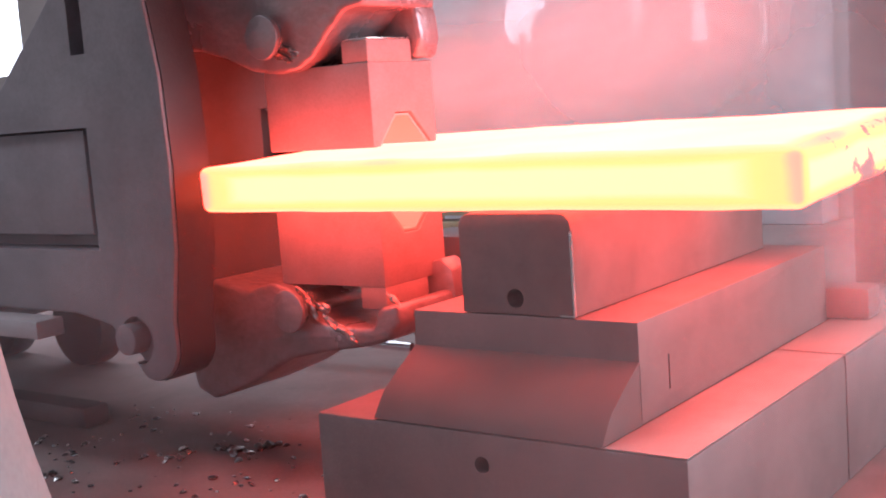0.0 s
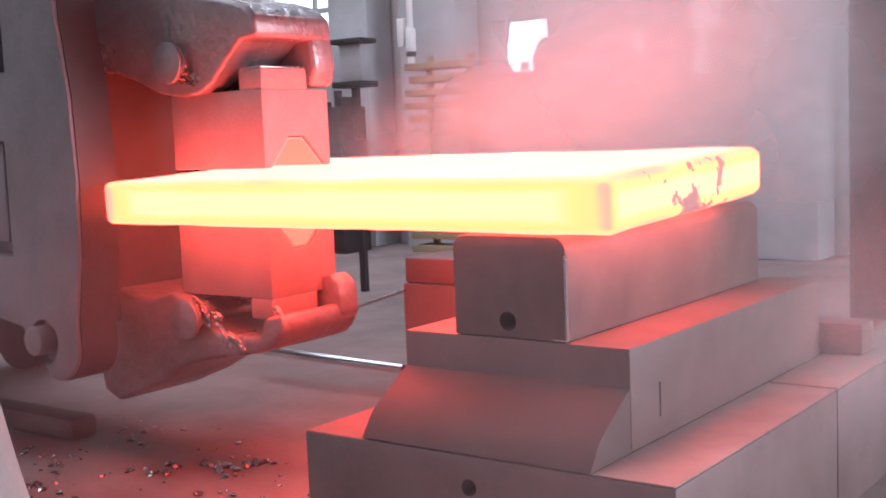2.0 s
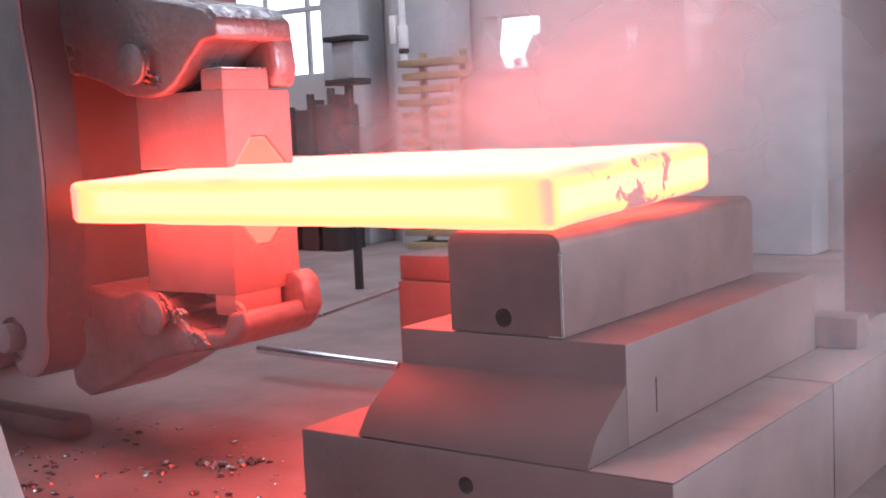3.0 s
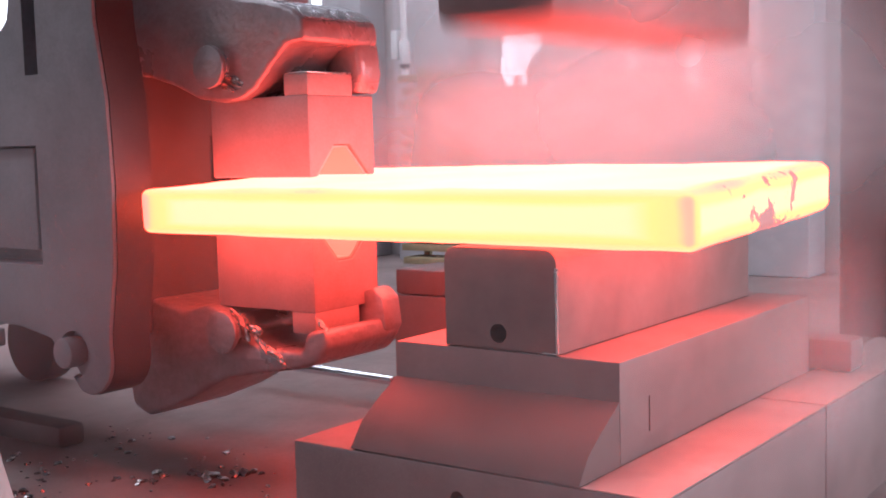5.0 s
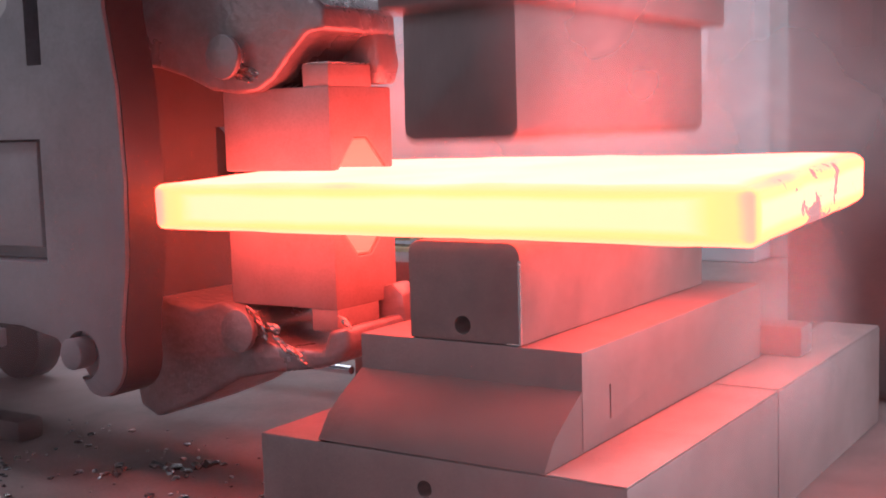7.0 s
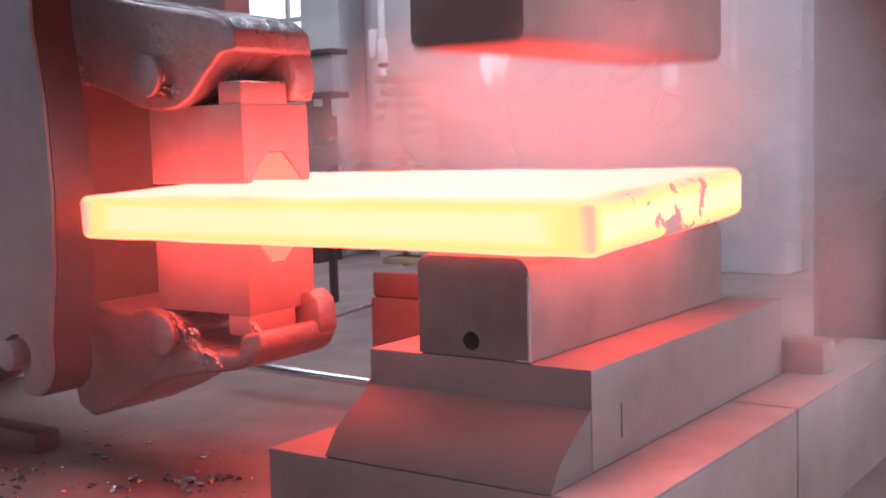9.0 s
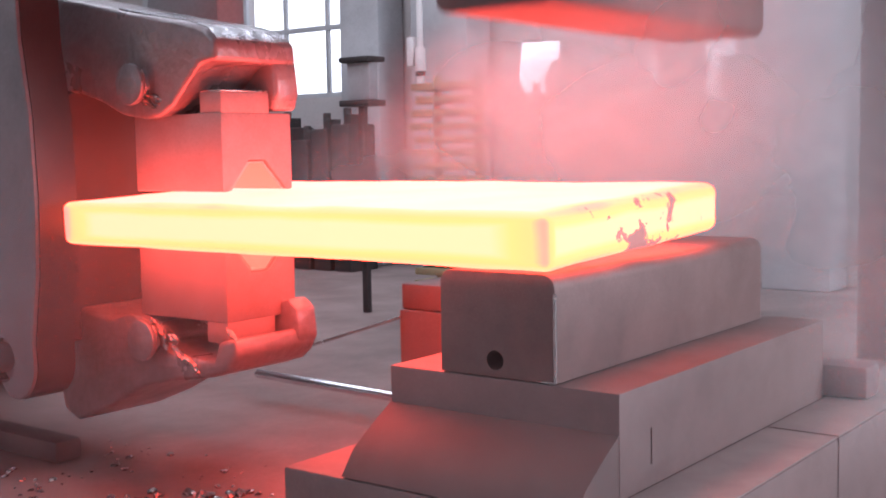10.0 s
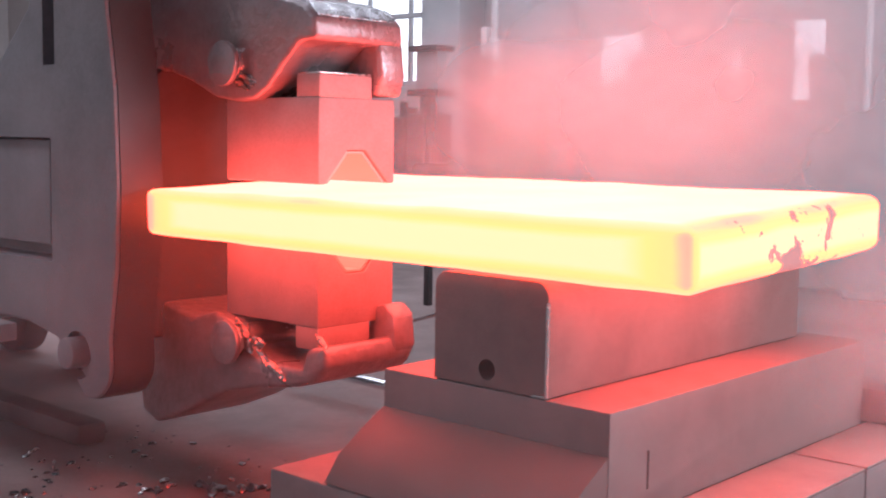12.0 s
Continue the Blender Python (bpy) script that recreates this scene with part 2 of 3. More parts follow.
roof_bits += [box(a, b, y0, y1, 8.2, 8.4) for y0, y1 in ((-5.4, -2.6), (0.6, 3.4), (4.6, 7.0)) for a, b in ((-20, -10.6), (-3.4, -0.6), (6.6, 9))]
thing("ceiling", merge(*roof_bits), M_WALL, "pale unseen roof with long skylight openings added for light", "ceiling", kind="structure")

M_OUT = glow_mat("overcast_sky", (0.9, 0.95, 1.0), 2.6)
thing("backdrop", box(-26, 4, 14.0, 14.1, -1, 9), M_OUT, "plain pale overcast sky outside the windows", "sky", kind="structure")

# ---- the anvil ----
anvil = thing("anvil_block", prism([(-0.67, FLOOR_Z), (0.68, FLOOR_Z), (0.68, 0.265), (-0.67, 0.265)], -0.25, 1.07, "y", 0.012), M_BASE,
              "heavy grey steel anvil block standing on the floor", "anvil")
cut(anvil, rod((0.0, -0.4, 0.165), (0.0, -0.13, 0.165), 0.027, 24))

# pale sheet: dust and the light on the top face in one colour
part("anvil_top", box(0.424, 0.676, -0.245, 1.066, 0.2655, 0.2695, 0.001), M_PALE, anvil, "pale sheet for dust and light on the upper face")

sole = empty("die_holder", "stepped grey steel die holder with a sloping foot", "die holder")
body = part("holder_body", prism([(-0.42, 0.268), (0.42, 0.268), (0.42, 0.58), (-0.42, 0.58)], 0.0, 1.65, "y", 0.006), M_BASE, sole)
cut(body, box(0.40, 0.45, 0.187, 0.197, 0.335, 0.445))
part("sloping_foot", prism([(-0.249, 0.268), (-0.002, 0.268), (-0.002, 0.462), (-0.006, 0.458), (-0.10, 0.404), (-0.19, 0.345)], -0.419, 0.419, "x", 0.002), M_FOOT, sole, "sloping foot of the holder, its shade put into the colour")

DIE_TOP = 0.905
die_profile = [(-0.21, 0.583), (0.21, 0.583)] + arc(0.165, DIE_TOP - 0.045, 0.045, 0, 90) + arc(-0.165, DIE_TOP - 0.045, 0.045, 90, 180)
lower_die = thing("lower_die", prism(die_profile, 0.0, 1.53, "y", 0.004), M_DIE, "narrow dark steel lower die with rounded shoulders", "forging die")
cut(lower_die, rod((-0.005, -0.2, 0.635), (-0.005, 0.12, 0.635), 0.031, 24))

# bright strips give the worn die edges their highlight
part("edge_glint", prism([(0.2045, -0.0025), (0.2115, -0.0025), (0.2115, 0.006), (0.2075, 0.002)], 0.586, 0.85, "z"), M_WORN, lower_die, "bright worn corner of the die, its highlight set as a strip")
part("edge_glint", prism([(-0.0022, 0.5835), (0.0, 0.5835), (0.0, 0.589), (-0.0022, 0.589)], 0.16, 0.211, "x"), M_WORN, lower_die)

ext = thing("anvil_extension", box(-0.67, 0.681, 1.074, 2.6, FLOOR_Z, 0.266, 0.012), M_BASE, "pale steel bed block behind the anvil", "bed block")
# the bed block's top gets the same sheet of dust and light
part("bed_top", box(0.424, 0.676, 1.08, 2.59, 0.2665, 0.2705, 0.001), M_PALE, ext, "pale sheet for dust and light on the upper face")
thing("firebrick", box(0.20, 0.59, 1.66, 1.82, 0.272, 0.405, 0.022), mat("fired_clay", (0.22, 0.145, 0.14), 0.9, 0.0, 0.7, 8, 5), "loose reddish firebrick lying on the bed block", "brick")

# ---- the ram with its upper die ----
ram = empty("hammer_ram", "dark steel hammer ram carrying the upper die", "ram", (0, 0, 2.0))
up = [(-0.20, 0.42), (0.215, 0.42)] + [(x, z) for x, z in reversed(arc(0.173, 0.045, 0.042, -90, 0) )] + [(x, z) for x, z in reversed(arc(-0.165, 0.045, 0.042, 180, 270))]
part("upper_die", prism(up, 0.0, 1.53, "y", 0.004), M_RAM, ram, "blackened upper die with rounded corners")
part("ram_head", prism([(-0.28, 0.423), (0.30, 0.423), (0.30, 0.67), (0.35, 0.75), (0.35, 2.4), (-0.33, 2.4), (-0.33, 0.75), (-0.28, 0.67)], -0.03, 1.57, "y", 0.01), M_RAM, ram)
part("wedge_key", prism([(-0.265, 0.50), (-0.205, 0.50), (-0.215, 0.61), (-0.255, 0.61)], -0.06, -0.028, "y", 0.004), M_DARK, ram)


# the hammer's frame: a column behind the anvil and a crown that guides the ram
frame_thing = empty("forging_hammer", "grey-brown cast hammer frame standing behind the anvil", "hammer")
part("frame_column", box(0.10, 1.9, 2.95, 3.9, FLOOR_Z, 5.6, 0.12, 4), M_FRAME, frame_thing)
# unseen crown added over the ram, also to shade the anvil from above
part("unseen_crown", box(-0.9, 1.9, -0.5, 2.948, 3.4, 5.6, 0.06, 3), M_FRAME, frame_thing)
part("frame_rib", prism([(2.90, 3.3), (2.95, 1.6), (2.96, 1.6), (2.96, 3.395), (2.2, 3.395)], 0.4, 0.55, "x", 0.01), M_FRAME, frame_thing)

# ---- the hot slab ----
def slab_mesh():
    bm = box(-L_SLAB / 2, L_SLAB / 2, -W_SLAB / 2, W_SLAB / 2, -H_SLAB / 2, H_SLAB / 2)
    bmesh.ops.subdivide_edges(bm, edges=[e for e in bm.edges if e.calc_length() > 2], cuts=40, use_grid_fill=True)
    bmesh.ops.subdivide_edges(bm, edges=[e for e in bm.edges if abs(e.verts[0].co.y - e.verts[1].co.y) > 1], cuts=18, use_grid_fill=True)
    sharp = [e for e in bm.edges if e.calc_face_angle(0) > 1.0]
    bmesh.ops.bevel(bm, geom=sharp, offset=0.03, segments=5, profile=0.5, affect="EDGES")
    for v in bm.verts:
        p = v.co
        d = 0.005 * noise.noise(p * 2.3) + 0.003 * noise.noise(p * 7)
        v.co.z += d
        v.co.y += 0.006 * noise.noise(p * 1.9 + Vector((5, 1, 2)))
        # the held end is drawn slightly thinner
        v.co.z *= 1.0 - 0.06 * max(0.0, -p.x / L_SLAB - 0.1)
        # the free end bulges
        if p.x > L_SLAB / 2 - 0.05:
            v.co.x += 0.018 * (1 - (p.z / (H_SLAB / 2)) ** 2) + 0.01 * noise.noise(p * 5)
    return bm


slab = thing("hot_slab", slab_mesh(), M_HOT, "glowing yellow-hot thick steel slab resting on the lower die", "steel slab")

# ---- the manipulator, built with the slab's free end at x = 0 ----
man = empty("forging_manipulator", "grey and soot-dark forging manipulator gripping the slab in tong jaws", "manipulator")
JX0, JX1, JY0, JY1 = -2.26, -1.72, 0.30, 0.69
SB, ST = 0.912, 1.112


def jaw(name, flip):
    """A V-grooved jaw block; flip mirrors it under the slab."""
    c = (SB + ST) / 2

    def z(v):
        return v if not flip else 2 * c - v
    mid = (JY0 + JY1) / 2
    prof = [(JY0, ST + 0.006), (mid - 0.16, ST + 0.006), (mid - 0.05, ST + 0.13), (mid + 0.04, ST + 0.13), (mid + 0.16, ST + 0.006), (JY1, ST + 0.006), (JY1, 1.435), (JY0 + 0.27, 1.435), (JY0 + 0.27, 1.53), (JY0, 1.53)]
    low = [p for p in prof[:7]] + [(JY0, 1.435)]
    b1 = prism([(a, z(b)) for a, b in low], JX0, JX1, "x", 0.008)
    b2 = box(JX1 - 0.13, JX1 - 0.002, JY0 + 0.004, JY0 + 0.27, min(z(1.43), z(1.52)), max(z(1.43), z(1.52)), 0.008)
    block = part(name, merge(b1, b2), M_JAW, man, "V-grooved steel jaw block glowing red from the slab")
    # added liner glows faintly in place of slab light bouncing in the groove
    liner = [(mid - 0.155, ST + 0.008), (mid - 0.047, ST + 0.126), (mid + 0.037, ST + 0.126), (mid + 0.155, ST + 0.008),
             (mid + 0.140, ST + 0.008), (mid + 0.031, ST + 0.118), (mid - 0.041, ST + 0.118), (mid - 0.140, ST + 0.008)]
    part("groove_glow", prism([(a, z(b)) for a, b in liner], JX0 + 0.01, JX1 - 0.012, "x"), M_GROOVE, block, "added lining, its glow standing for slab light in the groove")
    return block


M_GROOVE = glow_mat("slab_lit_groove", (1.0, 0.16, 0.06), 0.16)
jaw("upper_jaw", False)
jaw("lower_jaw", True)


def tong_arm(name, flip):
    c = (SB + ST) / 2

    def z(v):
        return v if not flip else 2 * c - v
    prof = [(-2.95, 2.02), (-2.75, 1.98), (-2.2, 1.86), (-1.87, 1.80), (-1.75, 1.765), (-1.69, 1.715), (-1.685, 1.635), (-1.78, 1.625), (-1.86, 1.555), (-1.95, 1.465), (-2.03, 1.425),
            (-2.15, 1.42), (-2.28, 1.44), (-2.42, 1.50), (-2.6, 1.55), (-2.95, 1.5)]
    main = prism([(a, z(b)) for a, b in prof], 0.25, 0.70, "y", 0.022, 3)
    leg = prism([(-1.96, z(1.62)), (-1.70, z(1.66)), (-1.682, z(1.52)), (-1.705, z(1.445)), (-1.90, z(1.445))], 0.575, 0.712, "y", 0.02, 3)
    return part(name, merge(main, leg), M_TONG, man, "heavy cast tong arm with a hooked end")


tong_arm("upper_tong_arm", False)


def lower_arm():
    prof = [(-3.2, 0.62), (-2.62, 0.60), (-2.42, 0.56), (-2.28, 0.60), (-2.15, 0.57), (-2.06, 0.46), (-1.98, 0.44), (-1.76, 0.44), (-1.73, 0.52), (-1.64, 0.54), (-1.62, 0.47), (-1.68, 0.40), (-1.78, 0.37), (-2.02, 0.33),
            (-2.2, 0.29), (-2.42, 0.18), (-2.68, 0.08), (-2.78, 0.12), (-2.82, 0.30), (-3.2, 0.35)]
    leg = prism([(-1.98, 0.42), (-1.66, 0.42), (-1.615, 0.50), (-1.63, 0.62), (-1.68, 0.66), (-1.75, 0.64), (-1.78, 0.50), (-1.98, 0.48)], 0.60, 0.715, "y", 0.015, 2)
    return part("lower_tong_arm", merge(prism(prof, 0.25, 0.71, "y", 0.022, 3), leg), M_TONG, man, "heavy cast tong arm with a hooked end")


lower_arm()
# bright streaked sheet puts the reflected sky into the arm's upper face
crown = [(-2.30, 1.884), (-2.2, 1.861), (-1.87, 1.80), (-1.75, 1.765), (-1.70, 1.722)]
part("glint_crown", prism([(a, b - 0.01) for a, b in crown] + [(a + 0.001, b + 0.004) for a, b in reversed(crown)], 0.275, 0.675, "y"), M_CROWN, man, "bright streaked sheet for the sky's glint on the arm")
# thin bright strip for the worn tip and the glint along it
part("tip_glint", box(JX1 - 0.12, JX1 - 0.003, JY0 + 0.008, JY0 + 0.266, 1.5185, 1.5255, 0.002), M_WORN, man, "bright worn tip, its glint put in as a strip")
for nm, px_, pz_ in (("upper_pin", -2.15, 1.56), ("lower_pin", -2.14, 0.50)):
    pin = part(nm, rod((px_, 0.20, pz_), (px_, 0.84, pz_), 0.065, 24, 0.012), M_WORN, man, "greasy worn steel hinge pin")
    part("retaining_ring", rod((px_, 0.19, pz_), (px_, 0.215, pz_), 0.085, 24, 0.006), M_TONG, pin)

# lumps of burnt grease round the hinges
random.seed(5)
for cx, cz in ((-2.10, 0.555), (-2.06, 0.50), (-2.0, 0.51), (-1.96, 0.455), (-1.91, 0.43), (-1.86, 0.40), (-2.06, 1.50), (-2.1, 1.48), (-1.64, 0.56)):
    b = bmesh.new()
    bmesh.ops.create_icosphere(b, subdivisions=4, radius=1.0)
    for q in b.verts:
        q.co *= 1 + 0.55 * noise.noise(q.co * 1.3 + Vector((cx * 19, 3, cz * 17))) + 0.22 * noise.noise(q.co * 4 + Vector((cz * 9, cx * 7, 1)))
    m = pose(cx, 0.248, cz, 0, random.uniform(10, 60), 0) @ Matrix.Diagonal((random.uniform(0.028, 0.05), 0.012, random.uniform(0.010, 0.018), 1))
    bmesh.ops.transform(b, matrix=m, verts=b.verts[:])
    part("grease_smear", b, M_GREASE, man, "glistening burnt grease")
# cheek plates of the tong head, with a window and a lug each
cheek = [(-2.49, 2.4), (-2.47, 1.75), (-2.42, 1.45), (-2.405, 1.10), (-2.42, 0.78), (-2.47, 0.50)] + arc(-2.62, 0.40, 0.155, 0, -110, 6) + [(-2.86, 0.46), (-3.1, 0.50), (-4.6, 0.50), (-4.6, 1.36), (-3.5, 1.42), (-3.05, 1.80), (-2.92, 2.4)]
near = part("cheek_plate", prism(cheek, -0.10, 0.10, "y", 0.02), M_PLATE, man, "grey painted cheek plate with a rectangular recess")
cut(near, box(-4.2, -2.88, -0.2, 0.05, 0.77, 1.27), box(-2.93, -2.84, -0.2, 0.02, 1.56, 2.6), rod((-2.70, -0.2, 0.41), (-2.70, -0.05, 0.41), 0.098, 28))
# dark strip: shade put into the cheek's edge where the slab lights it
edge = [p for p in cheek if p[0] > -2.6 and p[1] < 2.35]
edge = [(-2.478, 2.0)] + [p for p in edge if p[1] < 1.9]
part("dimmed_edge", prism([(a - 0.01, b) for a, b in edge] + [(a + 0.005, b) for a, b in reversed(edge)], -0.082, 0.10, "y"), M_DARK, near, "dark strip that dims the slab light on this edge")
part("cheek_plate", prism(cheek, 0.98, 1.16, "y", 0.02), M_PLATE, man)
part("recess_cover", box(-4.19, -2.945, -0.07, 0.06, 0.83, 1.262, 0.008), M_PLATE, near)
part("side_step", box(-4.6, -3.17, -0.24, -0.102, 0.41, 0.488, 0.01), M_GUARD, near, "pale painted step bar")
part("lug_bolt", rod((-2.735, -0.135, 0.415), (-2.735, -0.05, 0.415), 0.064, 24, 0.01), M_PLATE, near)
# rounded bulkhead between the cheeks
bulk = [(0.10, 0.45), (0.98, 0.45), (0.98, 1.3)] + arc(0.54, 1.3, 0.44, 0, 180, 14, 0.34) + [(0.10, 1.3)]
bh = part("bulkhead", prism(bulk, -2.75, -2.62, "x", 0.02), M_SOOT, man)
cut(bh, box(-2.9, -2.5, 0.14, 0.24, 0.95, 1.22), box(-2.9, -2.5, 0.62, 0.86, 0.95, 1.30))
part("tong_carrier", rod((-5.2, 0.54, 1.0), (-2.76, 0.54, 1.0), 0.40, 32, 0.02), M_DARK, man)
part("carriage", box(-6.4, -4.7, -0.4, 1.5, 0.25, 1.35, 0.05), M_PLATE, man, "grey painted manipulator carriage body")
for wy in (-0.3, 1.4):
    for wx in (-6.0, -5.1):
        part("wheel", rod((wx, wy - 0.09, 0.05), (wx, wy + 0.09, 0.05), 0.25, 28, 0.02), M_DARK, man)

# ---- loose things on the floor ----
thing("steel_block", box(-1.95, -1.45, 1.90, 2.35, FLOOR_Z, 0.425, 0.012), M_BASE, "rough steel block standing on the floor", "steel block", "stacked blocks")
thing("steel_block", box(-1.94, -1.50, 1.91, 2.30, 0.428, 0.565, 0.012), M_BASE, "smaller steel block lying on top of another", "steel block", "stacked blocks")
thing("bright_bar", rod((-3.05, 1.9, -0.035), (-1.952, 1.88, -0.05), 0.026, 14, 0.004), mat("polished_bar", (0.9, 0.92, 0.95), 0.22, 1.0, 0.85, 9, 4, 0.1), "bright worn round steel bar", "bar")
thing("thin_rod", rod((-2.75, 1.95, 0.13), (-1.93, 1.89, 0.385), 0.009, 8), M_WORN, "thin bent steel rod", "rod")
thing("floor_rail", box(-5.2, -2.80, 0.34, 0.50, FLOOR_Z, -0.085, 0.03), mat("greasy_rail", (0.17, 0.125, 0.115), 0.6, 0.2, 0.6, 6, 2, 0.5), "low dark rail on the floor under the manipulator", "rail")

random.seed(7)
bits = []
for i in range(240):
    u, v = random.uniform(-3.0, -0.55), random.uniform(-1.6, 0.9)
    s = random.choice((0.006, 0.008, 0.01, 0.014, 0.02))
    b = bmesh.new()
    bmesh.ops.create_icosphere(b, subdivisions=1, radius=s)
    for q in b.verts:
        q.co *= random.uniform(0.6, 1.3)
        q.co.z *= 0.45
    bmesh.ops.translate(b, verts=b.verts[:], vec=(u, v, FLOOR_Z + s * 0.3))
    bits.append(b)
for i in range(120):
    u, v = random.uniform(0.75, 1.6), random.uniform(-0.4, 1.2)
    s = random.choice((0.008, 0.012, 0.018, 0.03))
    b = bmesh.new()
    bmesh.ops.create_icosphere(b, subdivisions=1, radius=s)
    for q in b.verts:
        q.co *= random.uniform(0.6, 1.3)
        q.co.z *= 0.5
    bmesh.ops.translate(b, verts=b.verts[:], vec=(u, v, FLOOR_Z + s * 0.3))
    bits.append(b)
for cx, cy, n_, big in ((-1.78, 0.42, 16, 0.035), (-2.02, 0.22, 14, 0.03), (-2.3, -0.2, 10, 0.025), (-1.5, 0.1, 8, 0.02), (-2.6, 0.1, 8, 0.02)):
    for i in range(n_):
        s = random.uniform(0.4, 1.0) * big
        b = bmesh.new()
        bmesh.ops.create_icosphere(b, subdivisions=1, radius=s)
        for q in b.verts:
            q.co *= random.uniform(0.5, 1.3)
            q.co.z *= 0.6
        bmesh.ops.translate(b, verts=b.verts[:], vec=(cx + random.gauss(0, 0.07), cy + random.gauss(0, 0.07), FLOOR_Z + s * 0.3))
        bits.append(b)
thing("fallen_scale", merge(*bits), M_FLAKE, "flakes of shed metal scale strewn over the floor", "scale", kind="stuff")

# pale flared guard close to the camera
bm = bmesh.new()
rings = []
gx, gy = -0.012, -2.150
for k in range(15):
    zz = FLOOR_Z + k * 0.11
    rr = 0.30 + min(0.35, 0.25 * max(0.0, 1.003 - zz) ** 1.5)
    rings.append([bm.verts.new((gx + rr * math.cos(a * math.tau / 40), gy + rr * math.sin(a * math.tau / 40), zz)) for a in range(40)])
for r0, r1 in zip(rings, rings[1:]):
    for a in range(40):
        bm.faces.new((r0[a], r0[(a + 1) % 40], r1[(a + 1) % 40], r1[a]))
bm.faces.new(rings[-1]), bm.faces.new(list(reversed(rings[0])))
bmesh.ops.recalc_face_normals(bm, faces=bm.faces[:])
thing("flared_guard", bm, M_GUARD, "pale painted flared machine guard standing on the floor", "guard")


# ---- far side of the hall ----
for cx0, cx1, cm in ((-8.27, -7.62, M_COL), (-7.1, -6.25, M_COL), (-12.2, -11.2, M_COL), (-2.6, -1.9, M_COL)):
    thing("column", box(cx0, cx1, 8.45, 8.95, FLOOR_Z, 8.2, 0.02), cm, "grey painted building column against the wall", "column", "wall columns")
wf = empty("window", "tall workshop window with steel glazing bars", "window", (-9.525, 9.15, 2.0))
for zz in (0.0, 0.92, 3.13):
    part("glazing_bar", box(-1.22, 1.22, -0.03, 0.03, zz, zz + 0.07, 0.005), M_COL, wf)
for xx in (-1.22, -0.42, 0.38, 1.16):
    part("glazing_bar", box(xx, xx + 0.06, -0.028, 0.028, 0.07, 3.13, 0.005), M_COL, wf)

pend = empty("pendant_controller", "white hanging pendant controller on a pale conduit", "controller", (-5.22, 6.26, 1.87))
part("conduit", rod((0, 0, 0.40), (0, 0, 6.33), 0.032, 12), M_WHITE, pend)
part("switch_box", box(-0.13, -0.055, -0.055, 0.055, 0.22, 0.50, 0.01), M_WHITE, pend)
part("grip", rod((0, 0, 0.0), (0, 0, 0.12), 0.035, 14, 0.01), M_WHITE, pend)
part("cable_plug", rod((0, 0, 0.122), (0, 0, 0.165), 0.05, 14, 0.006), M_DARK, pend, "dark ribbed cable plug")
part("handset", rod((0, 0, 0.167), (0, 0, 0.398), 0.052, 14, 0.01), M_WHITE, pend)
part("joint_box", box(-0.09, 0.09, -0.07, 0.07, 1.12, 1.34, 0.015), M_WHITE, pend)
# white rod added where the column's edge catches the light
thing("lit_edge_rod", rod((-2.42, 8.42, 1.62), (-2.42, 8.42, 8.19), 0.035, 12), M_WHITE, "pale rod standing for the wall column's lit edge", "pipe")

desk = empty("shelf_stand", "dark stand with two shelves and a pale block between them", "panel", (-4.9, 5.1, FLOOR_Z))
part("post", box(-0.10, -0.04, -0.03, 0.03, 0, 1.86, 0.005), M_DARK, desk)
# block coloured pale for the bright background showing between the shelves
part("bright_gap_block", box(-0.20, 0.06, -0.06, 0.06, 1.92, 2.25, 0.012), M_COL, desk, "pale block for the bright background between the shelves")
part("shelf", box(-0.25, 0.10, -0.12, 0.12, 1.862, 1.918, 0.008), M_DARK, desk)
part("shelf", box(-0.25, 0.10, -0.12, 0.12, 2.252, 2.30, 0.008), M_DARK, desk)

rack = empty("timber_stack", "stack of weathered yellowish timber slats with gaps", "timber", (-3.57, 4.5, FLOOR_Z))
slat_me = mesh_of("slat", box(-0.27, 0.27, -0.12, 0.12, 0, 0.055, 0.006), M_WOOD)
for k in range(19):
    o = new("slat", slat_me)
    o.parent = rack
    o.matrix_basis = pose(0.012 * ((k * 7) % 5 - 2), 0.01 * ((k * 3) % 4), 0.06 + k * 0.104, 0, 0, ((k * 5) % 7 - 3) * 0.3)
for xx in (-0.2, 0.2):
    part("bearer", box(xx - 0.03, xx + 0.03, 0.122, 0.16, 0.0, 2.05, 0.005), M_WOOD, rack)

random.seed(11)
for k in range(9):
    bx = -10.4 + k * 0.34
    h = random.uniform(1.7, 2.15)
    b = merge(box(bx, bx + 0.28, 7.6, 8.1, FLOOR_Z, FLOOR_Z + h * 0.9, 0.02), rod((bx + 0.1, 7.8, FLOOR_Z + h * 0.9), (bx + 0.1, 7.8, FLOOR_Z + h), 0.05, 10), box(bx + 0.15, bx + 0.24, 7.7, 7.9, FLOOR_Z + h * 0.9, FLOOR_Z + h * 0.96, 0.005))
    thing("machine_cabinet", b, M_DARK, "dark machine cabinet with fittings on its top", "cabinet", "machines by the wall")
# sheets and boards added to trim the bright openings to uneven shapes
for gusset in ([(-6.12, 1.88), (-6.12, 2.34), (-6.02, 2.36), (-5.93, 2.22), (-5.76, 1.88)], [(-5.28, 1.88), (-5.28, 2.30), (-5.38, 2.28), (-5.50, 2.06), (-5.46, 1.88)]):
    thing("trim_board", prism(gusset, 8.96, 8.985, "y", 0.003), M_COL, "grey sheet added to trim the corner of a bright opening", "board", "boards on the openings")
